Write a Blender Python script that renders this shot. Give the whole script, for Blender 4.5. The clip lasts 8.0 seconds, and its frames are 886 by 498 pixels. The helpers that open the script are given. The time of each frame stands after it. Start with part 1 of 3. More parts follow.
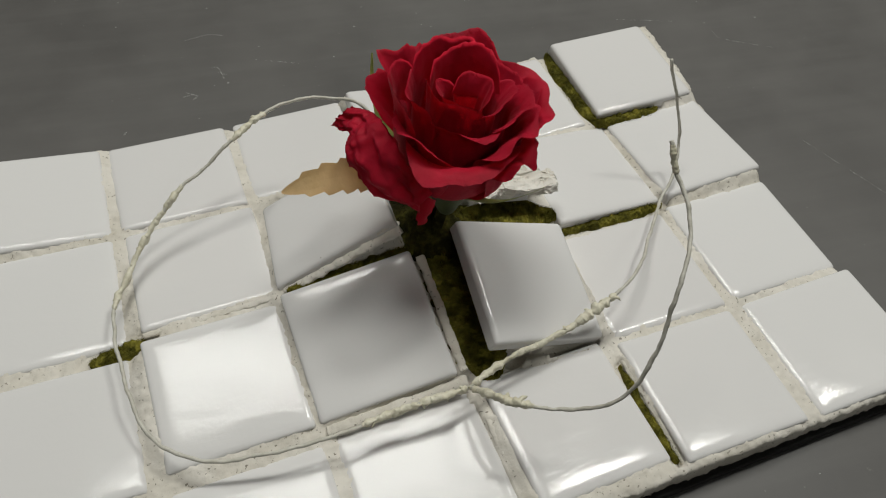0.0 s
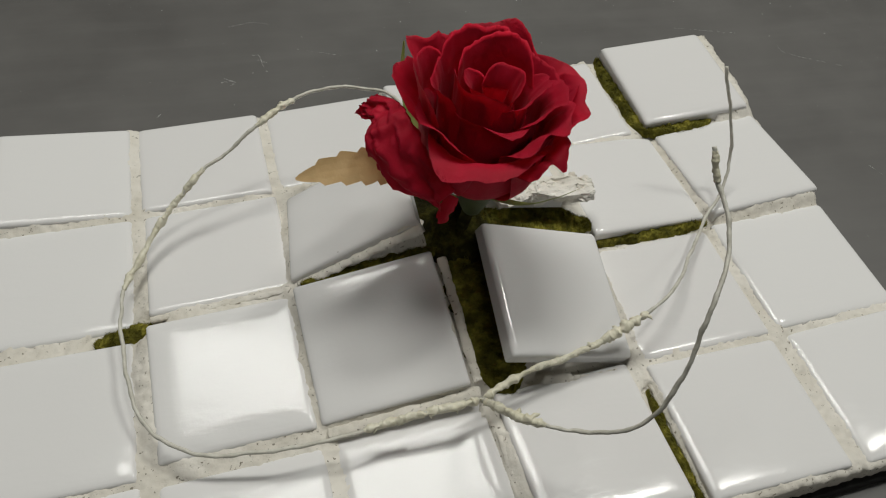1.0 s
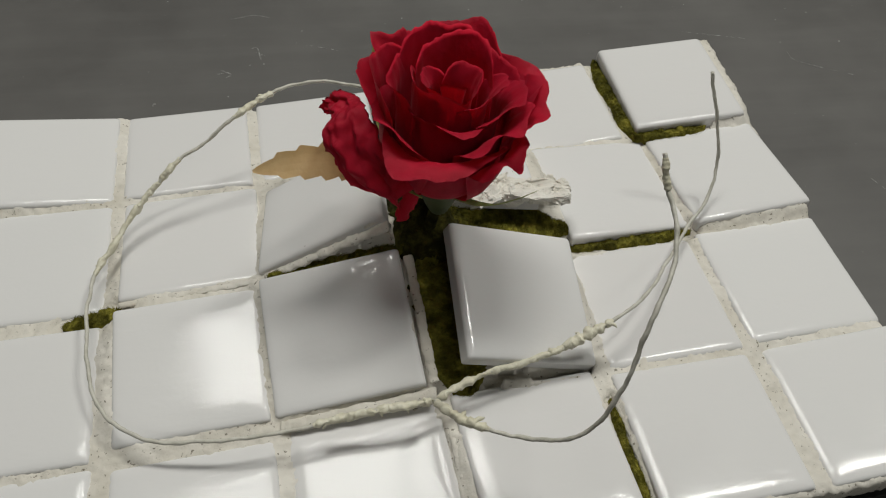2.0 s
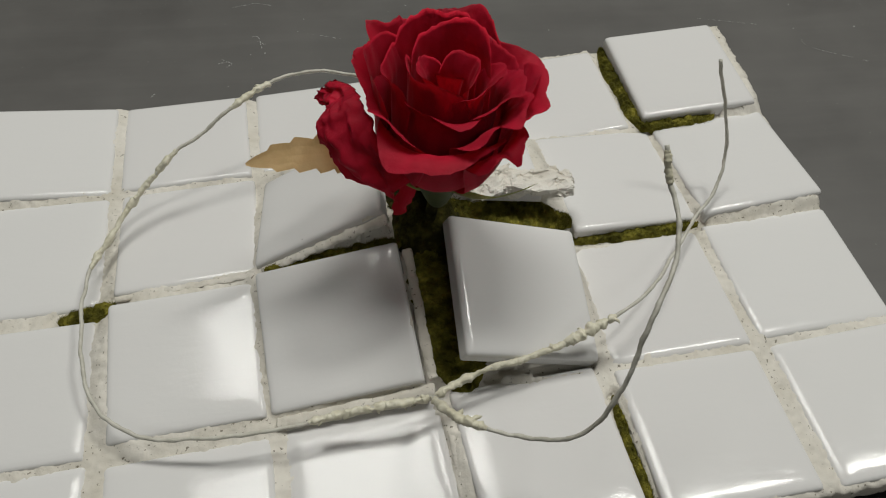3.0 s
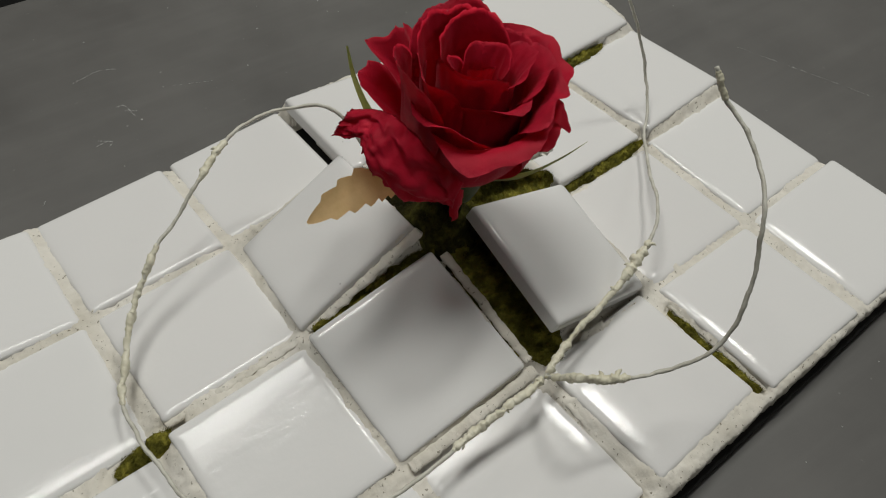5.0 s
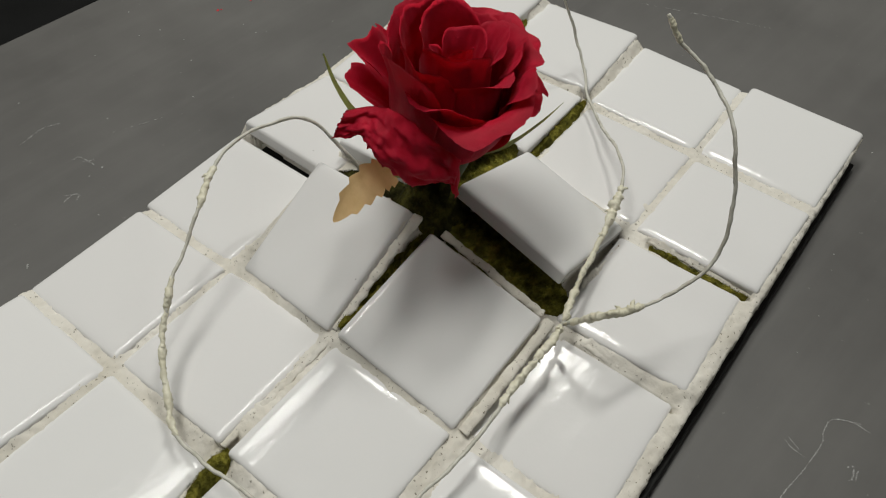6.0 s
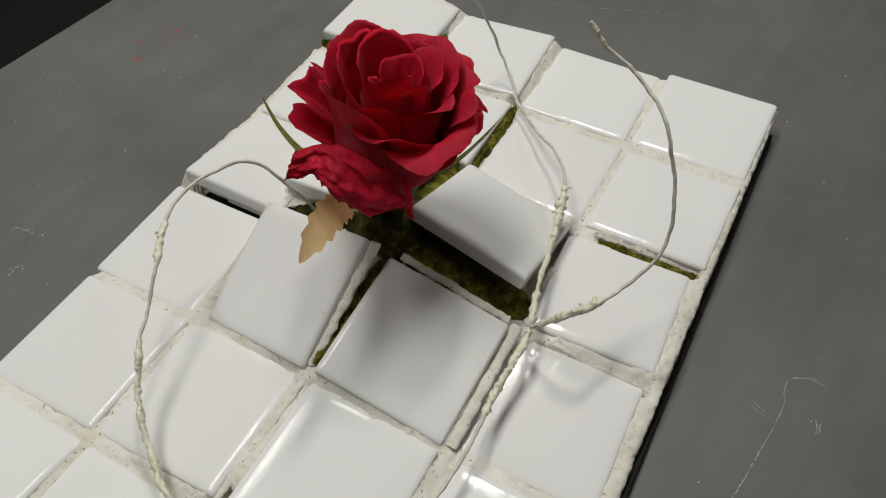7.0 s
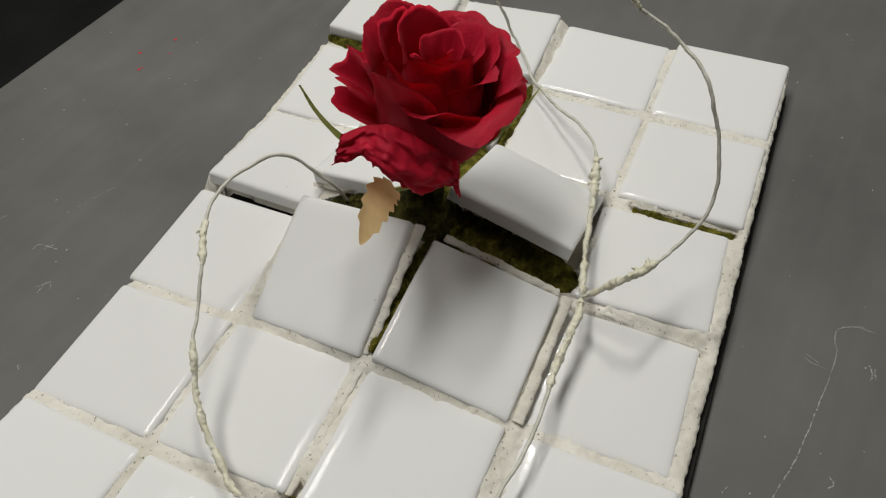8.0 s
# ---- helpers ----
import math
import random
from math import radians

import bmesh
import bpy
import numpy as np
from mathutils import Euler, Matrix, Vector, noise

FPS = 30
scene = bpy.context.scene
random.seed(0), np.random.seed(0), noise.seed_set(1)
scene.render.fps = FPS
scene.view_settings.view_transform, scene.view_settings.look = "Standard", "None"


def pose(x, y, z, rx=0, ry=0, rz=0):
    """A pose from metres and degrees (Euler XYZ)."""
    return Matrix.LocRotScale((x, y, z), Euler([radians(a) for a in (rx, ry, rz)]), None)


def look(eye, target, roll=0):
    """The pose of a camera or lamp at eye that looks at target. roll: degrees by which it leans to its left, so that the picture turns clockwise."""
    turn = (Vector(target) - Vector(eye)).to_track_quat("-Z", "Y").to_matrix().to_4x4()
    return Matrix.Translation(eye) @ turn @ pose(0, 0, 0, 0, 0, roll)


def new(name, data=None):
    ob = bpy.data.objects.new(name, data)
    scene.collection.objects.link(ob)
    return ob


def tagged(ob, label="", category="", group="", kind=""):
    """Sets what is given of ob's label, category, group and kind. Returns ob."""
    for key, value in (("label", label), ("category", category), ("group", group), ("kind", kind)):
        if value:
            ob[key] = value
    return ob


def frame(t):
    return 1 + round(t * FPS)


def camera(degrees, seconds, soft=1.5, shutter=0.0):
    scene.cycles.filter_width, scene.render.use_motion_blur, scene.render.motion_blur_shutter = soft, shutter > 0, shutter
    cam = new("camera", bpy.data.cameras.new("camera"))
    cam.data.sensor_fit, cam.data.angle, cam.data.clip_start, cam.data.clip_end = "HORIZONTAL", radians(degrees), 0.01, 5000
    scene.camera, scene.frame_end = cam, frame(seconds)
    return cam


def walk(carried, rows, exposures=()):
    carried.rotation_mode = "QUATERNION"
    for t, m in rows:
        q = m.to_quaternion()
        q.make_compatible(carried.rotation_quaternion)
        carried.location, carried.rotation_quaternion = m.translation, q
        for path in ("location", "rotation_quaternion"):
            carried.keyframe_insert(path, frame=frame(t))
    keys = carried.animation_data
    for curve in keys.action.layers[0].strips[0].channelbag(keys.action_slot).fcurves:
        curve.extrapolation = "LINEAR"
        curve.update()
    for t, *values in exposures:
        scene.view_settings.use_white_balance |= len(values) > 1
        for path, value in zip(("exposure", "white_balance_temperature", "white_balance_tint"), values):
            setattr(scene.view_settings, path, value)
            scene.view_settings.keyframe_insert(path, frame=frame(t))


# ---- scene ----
cam = camera(59.3, 8.0, soft=1.15)
PATH = [
    (0.0, (-0.07259, -0.16160, 0.24154), (-0.00253, -0.02128, 0.04686), 6.50),
    (0.5, (-0.06366, -0.16019, 0.23085), (-0.00054, -0.01562, 0.03690), 6.08),
    (1.0, (-0.06011, -0.15946, 0.22903), (-0.00530, -0.01066, 0.03575), 5.51),
    (1.5, (-0.04630, -0.16450, 0.22960), (0.00034, -0.01301, 0.03627), 5.15),
    (3.0, (-0.03020, -0.16067, 0.22647), (0.00656, -0.01117, 0.02949), 2.82),
    (3.5, (-0.04373, -0.15264, 0.22453), (0.00247, -0.00788, 0.02600), 2.58),
    (4.0, (-0.06610, -0.14583, 0.22101), (-0.00504, -0.00945, 0.02058), 2.30),
    (4.5, (-0.09110, -0.13143, 0.22061), (-0.00563, -0.00675, 0.02149), 4.33),
    (5.8, (-0.13319, -0.11015, 0.23201), (-0.01029, -0.01246, 0.03746), 2.23),
    (6.0, (-0.14066, -0.10890, 0.22989), (-0.01443, -0.01584, 0.03520), 1.80),
    (6.5, (-0.14331, -0.11032, 0.23743), (-0.00923, -0.02742, 0.04339), 0.96),
    (7.0, (-0.14498, -0.10171, 0.23750), (-0.00631, -0.02556, 0.04392), -0.24),
    (7.5, (-0.15448, -0.09210, 0.23693), (-0.01247, -0.02028, 0.04412), -1.44),
    (8.0, (-0.16095, -0.08276, 0.22997), (-0.01672, -0.01335, 0.03793), -2.48),
]
walk(cam, [(t, look(eye, target, roll)) for t, eye, target, roll in PATH],
     [(0.0, -0.09), (3.5, -0.16), (4.5, -0.19), (6.0, 0.03), (8.0, 0.11)])

# ---- light ----
world = bpy.data.worlds.new("world")
scene.world = world
world.use_nodes = True
world.node_tree.nodes["Background"].inputs[0].default_value = (0.9, 0.95, 1.0, 1)
world.node_tree.nodes["Background"].inputs[1].default_value = 0.03
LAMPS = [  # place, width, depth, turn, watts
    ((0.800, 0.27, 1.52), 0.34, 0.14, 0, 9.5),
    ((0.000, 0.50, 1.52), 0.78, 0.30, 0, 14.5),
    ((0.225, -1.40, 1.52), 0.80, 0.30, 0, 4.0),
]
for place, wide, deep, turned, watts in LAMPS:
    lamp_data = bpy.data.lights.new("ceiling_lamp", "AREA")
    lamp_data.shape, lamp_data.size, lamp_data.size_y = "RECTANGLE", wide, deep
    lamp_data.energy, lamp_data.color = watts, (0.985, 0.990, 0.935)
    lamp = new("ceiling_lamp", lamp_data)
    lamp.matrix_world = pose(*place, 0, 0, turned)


# ---- materials ----
def material(name):
    m = bpy.data.materials.new(name)
    m.use_nodes = True
    return m, m.node_tree.nodes, m.node_tree.links, m.node_tree.nodes["Principled BSDF"]


def add(nodes, kind, **values):
    n = nodes.new(kind)
    for k, v in values.items():
        n.inputs[k].default_value = v
    return n


def noise_node(nodes, links, scale, detail=4.0, rough=0.55, space="Object"):
    tc = nodes.new("ShaderNodeTexCoord")
    n = add(nodes, "ShaderNodeTexNoise", Scale=scale, Detail=detail, Roughness=rough)
    links.new(tc.outputs[space], n.inputs["Vector"])
    return n


def ramp(nodes, links, source, stops):
    r = nodes.new("ShaderNodeValToRGB")
    e = r.color_ramp.elements
    while len(e) < len(stops):
        e.new(0.5)
    for el, (p, c) in zip(e, stops):
        el.position = p
        el.color = (*c, 1) if len(c) == 3 else c
    links.new(source, r.inputs[0])
    return r


def mix(nodes, links, a, b, factor, how="MIX"):
    m = nodes.new("ShaderNodeMix")
    m.data_type, m.blend_type = "RGBA", how
    for socket, value in ((m.inputs[0], factor), (m.inputs[6], a), (m.inputs[7], b)):
        if hasattr(value, "links"):
            links.new(value, socket)
        else:
            socket.default_value = value if isinstance(value, float) else (*value, 1)
    return m.outputs[2]


def bump(nodes, links, bsdf, height, strength, distance, before=None):
    b = add(nodes, "ShaderNodeBump", Strength=strength, Distance=distance)
    links.new(height, b.inputs["Height"])
    if before:
        links.new(before.outputs[0], b.inputs["Normal"])
    links.new(b.outputs[0], bsdf.inputs["Normal"])
    return b


def ceramic_material():
    m, n, l, b = material("white_glazed_ceramic")
    info = n.new("ShaderNodeObjectInfo")
    base = ramp(n, l, info.outputs["Random"], [(0.0, (0.715, 0.70, 0.69)), (1.0, (0.755, 0.745, 0.735))])
    tc = n.new("ShaderNodeTexCoord")
    shift = n.new("ShaderNodeVectorMath")
    l.new(tc.outputs["Object"], shift.inputs[0])
    l.new(info.outputs["Random"], shift.inputs[1])
    specks = add(n, "ShaderNodeTexVoronoi", Scale=95.0)
    l.new(shift.outputs[0], specks.inputs["Vector"])
    dot = ramp(n, l, specks.outputs["Distance"], [(0.0, (1, 1, 1)), (0.035, (0, 0, 0))])
    few = ramp(n, l, specks.outputs["Color"], [(0.72, (0, 0, 0)), (0.76, (1, 1, 1))])
    both = mix(n, l, dot.outputs[0], few.outputs[0], 1.0, "MULTIPLY")
    l.new(mix(n, l, base.outputs[0], (0.13, 0.1, 0.07), both), b.inputs["Base Color"])
    smear = add(n, "ShaderNodeTexNoise", Scale=60.0, Detail=5.0)
    l.new(shift.outputs[0], smear.inputs["Vector"])
    rough = ramp(n, l, smear.outputs[0], [(0.3, (0.07, 0.07, 0.07)), (0.75, (0.17, 0.17, 0.17))])
    l.new(rough.outputs[0], b.inputs["Roughness"])
    drawn = n.new("ShaderNodeMapping")
    drawn.inputs["Scale"].default_value = (45, 130, 60)
    l.new(shift.outputs[0], drawn.inputs[0])
    wave = add(n, "ShaderNodeTexNoise", Scale=1.0, Detail=3.5, Distortion=0.4)
    l.new(drawn.outputs[0], wave.inputs["Vector"])
    first = bump(n, l, b, wave.outputs[0], 0.13, 0.0010)
    peel = add(n, "ShaderNodeTexNoise", Scale=520.0, Detail=3.0)
    l.new(shift.outputs[0], peel.inputs["Vector"])
    bump(n, l, b, peel.outputs[0], 0.10, 0.00025, first)
    b.inputs["IOR"].default_value = 1.31
    return m


def grout_material(name, light, dark, pits=0.5):
    m, n, l, b = material(name)
    big = noise_node(n, l, 45.0, 6.0, 0.6)
    tone = ramp(n, l, big.outputs[0], [(0.3, dark), (0.62, light)])
    fine = noise_node(n, l, 420.0, 3.0)
    pit = noise_node(n, l, 760.0, 3.0)
    holes = ramp(n, l, pit.outputs[0], [(0.31, (1, 1, 1)), (0.36, (0, 0, 0))])
    dirt = mix(n, l, (0, 0, 0), holes.outputs[0], pits)
    l.new(mix(n, l, tone.outputs[0], (0.09, 0.07, 0.035), dirt), b.inputs["Base Color"])
    b.inputs["Roughness"].default_value = 0.85
    first = bump(n, l, b, fine.outputs[0], 0.5, 0.0006)
    bump(n, l, b, big.outputs[0], 0.4, 0.0015, first)
    return m


def moss_material(name, deep, middle, light):
    m, n, l, b = material(name)
    big = noise_node(n, l, 160.0, 5.0, 0.65)
    tone = ramp(n, l, big.outputs[0], [(0.28, deep), (0.5, middle), (0.72, light)])
    l.new(tone.outputs[0], b.inputs["Base Color"])
    b.inputs["Roughness"].default_value = 1.0
    b.inputs["Specular IOR Level"].default_value = 0.1
    bump(n, l, b, noise_node(n, l, 900.0, 3.0).outputs[0], 0.9, 0.0008)
    return m


def petal_material():
    m, n, l, b = material("red_fabric_petal")
    big = noise_node(n, l, 75.0, 4.0, 0.6)
    tone = ramp(n, l, big.outputs[0], [(0.3, (0.54, 0.007, 0.033)), (0.7, (0.74, 0.015, 0.058))])
    l.new(tone.outputs[0], b.inputs["Base Color"])
    b.inputs["Roughness"].default_value = 0.62
    b.inputs["Specular IOR Level"].default_value = 0.3
    b.inputs["Sheen Weight"].default_value = 0.12
    b.inputs["Sheen Roughness"].default_value = 0.45
    b.inputs["Sheen Tint"].default_value = (1.0, 0.45, 0.5, 1)
    tc = n.new("ShaderNodeTexCoord")
    weave = add(n, "ShaderNodeTexWave", Scale=1900.0, Distortion=2.0)
    l.new(tc.outputs["Object"], weave.inputs["Vector"])
    first = bump(n, l, b, weave.outputs["Fac"], 0.16, 0.0001)
    bump(n, l, b, noise_node(n, l, 190.0, 4.0).outputs[0], 0.45, 0.0009, first)
    return m


def plain_material(name, light, dark, rough, scale, relief=0.3, depth=0.0005, spec=0.5):
    m, n, l, b = material(name)
    big = noise_node(n, l, scale, 5.0, 0.6)
    l.new(ramp(n, l, big.outputs[0], [(0.3, dark), (0.7, light)]).outputs[0], b.inputs["Base Color"])
    b.inputs["Roughness"].default_value = rough
    b.inputs["Specular IOR Level"].default_value = spec
    bump(n, l, b, noise_node(n, l, scale * 5, 4.0).outputs[0], relief, depth)
    return m


def table_material():
    m, n, l, b = material("dark_grey_tabletop")
    cloud = noise_node(n, l, 9.0, 7.0, 0.62)
    tone = ramp(n, l, cloud.outputs[0], [(0.3, (0.082, 0.078, 0.074)), (0.7, (0.124, 0.119, 0.112))])
    tc = n.new("ShaderNodeTexCoord")
    stretch = n.new("ShaderNodeMapping")
    stretch.inputs["Scale"].default_value = (6, 60, 1)
    stretch.inputs["Rotation"].default_value = (0, 0, 0.35)
    l.new(tc.outputs["Object"], stretch.inputs[0])
    brushed = add(n, "ShaderNodeTexNoise", Scale=1.5, Detail=6.0, Roughness=0.6)
    l.new(stretch.outputs[0], brushed.inputs["Vector"])
    streak = ramp(n, l, brushed.outputs[0], [(0.45, (0, 0, 0)), (0.85, (0.2, 0.2, 0.2))])
    base = mix(n, l, tone.outputs[0], (0.19, 0.185, 0.175), streak.outputs[0])
    fine = noise_node(n, l, 300.0, 3.0)
    dust = ramp(n, l, fine.outputs[0], [(0.71, (0, 0, 0)), (0.78, (0.6, 0.6, 0.6))])
    l.new(mix(n, l, base, (0.25, 0.25, 0.23), dust.outputs[0]), b.inputs["Base Color"])
    l.new(ramp(n, l, cloud.outputs[0], [(0.3, (0.44, 0.44, 0.44)), (0.7, (0.60, 0.60, 0.60))]).outputs[0], b.inputs["Roughness"])
    b.inputs["Specular IOR Level"].default_value = 0.42
    bump(n, l, b, fine.outputs[0], 0.12, 0.0003)
    return m


CERAMIC = ceramic_material()
GROUT = grout_material("cream_grout", (0.72, 0.685, 0.62), (0.58, 0.54, 0.46), 0.8)
PLASTER = grout_material("white_plaster", (0.78, 0.755, 0.70), (0.66, 0.62, 0.54), 0.25)
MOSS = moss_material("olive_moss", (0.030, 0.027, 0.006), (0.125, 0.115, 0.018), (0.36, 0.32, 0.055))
# The rose's shade over its soil-like foot is put into this moss colour.
SHADED_MOSS = moss_material("rose_shaded_moss", (0.007, 0.006, 0.002), (0.030, 0.028, 0.008), (0.12, 0.11, 0.025))
PETAL = petal_material()
LATEX = plain_material("cream_latex_coat", (0.76, 0.73, 0.60), (0.62, 0.58, 0.43), 0.45, 160.0, 0.5, 0.0006)
WIRE = plain_material("white_coated_wire", (0.66, 0.64, 0.57), (0.47, 0.45, 0.38), 0.5, 210.0, 0.5, 0.0004)
LEAF = plain_material("tan_dried_leaf", (0.88, 0.68, 0.40), (0.72, 0.53, 0.27), 0.6, 90.0, 0.3, 0.0004)
GREEN = plain_material("green_sepal", (0.46, 0.48, 0.16), (0.28, 0.32, 0.09), 0.55, 120.0, 0.3, 0.0004)
# Sepal green made darker: the shade under the petals is in the colour.
CALYX = plain_material("shaded_green_calyx", (0.07, 0.09, 0.025), (0.035, 0.045, 0.012), 0.6, 120.0, 0.3, 0.0004)
TABLE = table_material()
WALL = plain_material("grey_wall_paint", (0.36, 0.36, 0.35), (0.31, 0.31, 0.30), 0.8, 4.0)
CEILING = plain_material("white_ceiling_paint", (0.66, 0.66, 0.65), (0.60, 0.60, 0.59), 0.85, 4.0)
FLOOR = plain_material("black_floor", (0.022, 0.022, 0.022), (0.012, 0.012, 0.012), 0.6, 6.0)
# Black that stands for the shadow below the panel.
PANEL_SHADE = plain_material("panel_shade_black", (0.010, 0.009, 0.008), (0.005, 0.005, 0.004), 0.9, 40.0)
CHALK = plain_material("pale_scratch", (0.58, 0.58, 0.56), (0.30, 0.30, 0.29), 0.9, 700.0)
RED_PAINT = plain_material("red_paint_speck", (0.5, 0.02, 0.03), (0.35, 0.01, 0.02), 0.6, 300.0)
FIXTURE = plain_material("white_lamp_housing", (0.75, 0.75, 0.75), (0.7, 0.7, 0.7), 0.4, 30.0)


# ---- mesh helpers ----
def thing(name, label, category, at=(0, 0, 0), group=""):
    ob = new(name)
    ob.location = at
    return tagged(ob, label, category, group)


def link_mesh(name, me, mat, parent=None, label="", smooth=True):
    me.materials.append(mat)
    if smooth:
        for poly in me.polygons:
            poly.use_smooth = True
    ob = new(name, me)
    if parent:
        ob.parent = parent
    if label:
        ob["label"] = label
    return ob


def part(name, bm, mat, parent=None, label="", smooth=True):
    me = bpy.data.meshes.new(name)
    bm.to_mesh(me)
    bm.free()
    return link_mesh(name, me, mat, parent, label, smooth)


def from_lists(name, verts, faces, mat, parent=None, label="", smooth=True):
    me = bpy.data.meshes.new(name)
    me.from_pydata(verts, [], faces)
    me.update()
    return link_mesh(name, me, mat, parent, label, smooth)


def box(size, at=(0, 0, 0), bevel=0.0, segments=2):
    bm = bmesh.new()
    bmesh.ops.create_cube(bm, size=1)
    bmesh.ops.scale(bm, vec=size, verts=bm.verts)
    if bevel:
        bmesh.ops.bevel(bm, geom=bm.edges[:], offset=bevel, segments=segments, profile=0.5, affect="EDGES")
    bmesh.ops.translate(bm, vec=at, verts=bm.verts)
    return bm


def smooth_line(points, steps):
    """Catmull-Rom through the points."""
    p = [Vector(q) for q in points]
    p = [2 * p[0] - p[1]] + p + [2 * p[-1] - p[-2]]
    out = []
    for i in range(1, len(p) - 2):
        for k in range(steps):
            t = k / steps
            a, b, c, d = p[i - 1], p[i], p[i + 1], p[i + 2]
            out.append(0.5 * (2 * b + (c - a) * t + (2 * a - 5 * b + 4 * c - d) * t * t + (3 * b - a - 3 * c + d) * t ** 3))
    out.append(p[-2])
    return out


def tube(points, radius, sides=8, rough=0.0, seed=0.0):
    """A closed tube along the points; radius is a number or a function of the share of the length."""
    bm = bmesh.new()
    rings, up, n = [], Vector((0, 0, 1)), len(points)
    for i, q in enumerate(points):
        way = (points[min(i + 1, n - 1)] - points[max(i - 1, 0)]).normalized()
        side = way.cross(up)
        if side.length < 0.05:
            side = way.cross(Vector((1, 0, 0)))
        side.normalize()
        top = side.cross(way).normalized()
        r = radius(i / (n - 1)) if callable(radius) else radius
        ring = []
        for k in range(sides):
            a = 2 * math.pi * k / sides
            d = side * math.cos(a) + top * math.sin(a)
            w = 1 + rough * noise.noise((q + d * r) * 420 + Vector((seed, 0, 0))) + 0.6 * rough * noise.noise((q + d * r) * 1300)
            ring.append(bm.verts.new(q + d * r * w))
        rings.append(ring)
    for a, b in zip(rings, rings[1:]):
        for k in range(sides):
            bm.faces.new((a[k], a[(k + 1) % sides], b[(k + 1) % sides], b[k]))
    bm.faces.new(rings[0][::-1])
    bm.faces.new(rings[-1])
    return bm


# ---- the room and the table ----
TABLE_EDGE = 0.2405
floor = part("floor", box((5.0, 5.0, 0.1), (0, 0, -0.9)), FLOOR, smooth=False)
tagged(floor, "black matte floor of the dim room", "floor", kind="structure")
ceiling = part("ceiling", box((5.0, 5.0, 0.1), (0, 0, 1.75)), CEILING, smooth=False)
tagged(ceiling, "plain grey painted ceiling", "ceiling", kind="structure")
for name, size, at in (("wall_north", (5.0, 0.1, 2.55), (0, 2.55, 0.425)), ("wall_south", (5.0, 0.1, 2.55), (0, -2.55, 0.425)),
                       ("wall_east", (0.1, 5.2, 2.55), (2.55, 0, 0.425)), ("wall_west", (0.1, 5.2, 2.55), (-2.55, 0, 0.425))):
    tagged(part(name, box(size, at), WALL, smooth=False), "plain grey painted room wall", "wall", kind="structure")

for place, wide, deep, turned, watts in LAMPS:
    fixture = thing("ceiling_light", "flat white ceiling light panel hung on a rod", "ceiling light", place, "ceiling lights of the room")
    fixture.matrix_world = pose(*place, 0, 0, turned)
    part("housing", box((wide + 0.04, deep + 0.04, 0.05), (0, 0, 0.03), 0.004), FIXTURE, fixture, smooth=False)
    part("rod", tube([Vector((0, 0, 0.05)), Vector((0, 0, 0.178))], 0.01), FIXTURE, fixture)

table = thing("work_table", "dark grey scuffed work table with scratches", "table")
top = part("tabletop", box((2.4, 1.6, 0.04), (0, -0.8, -0.02), 0.0015), TABLE, table, smooth=False)
top.matrix_basis = pose(0.05, TABLE_EDGE - 0.0065, 0, 0, 0, -5.0)
for sx in (-1, 1):
    for y in (-1.5, -0.1):
        leg = part("leg", box((0.06, 0.06, 0.81), (sx * 1.1, y, -0.445), 0.002), TABLE, table, smooth=False)
        leg.matrix_basis = pose(0.05, TABLE_EDGE - 0.0065, 0, 0, 0, -5.0)


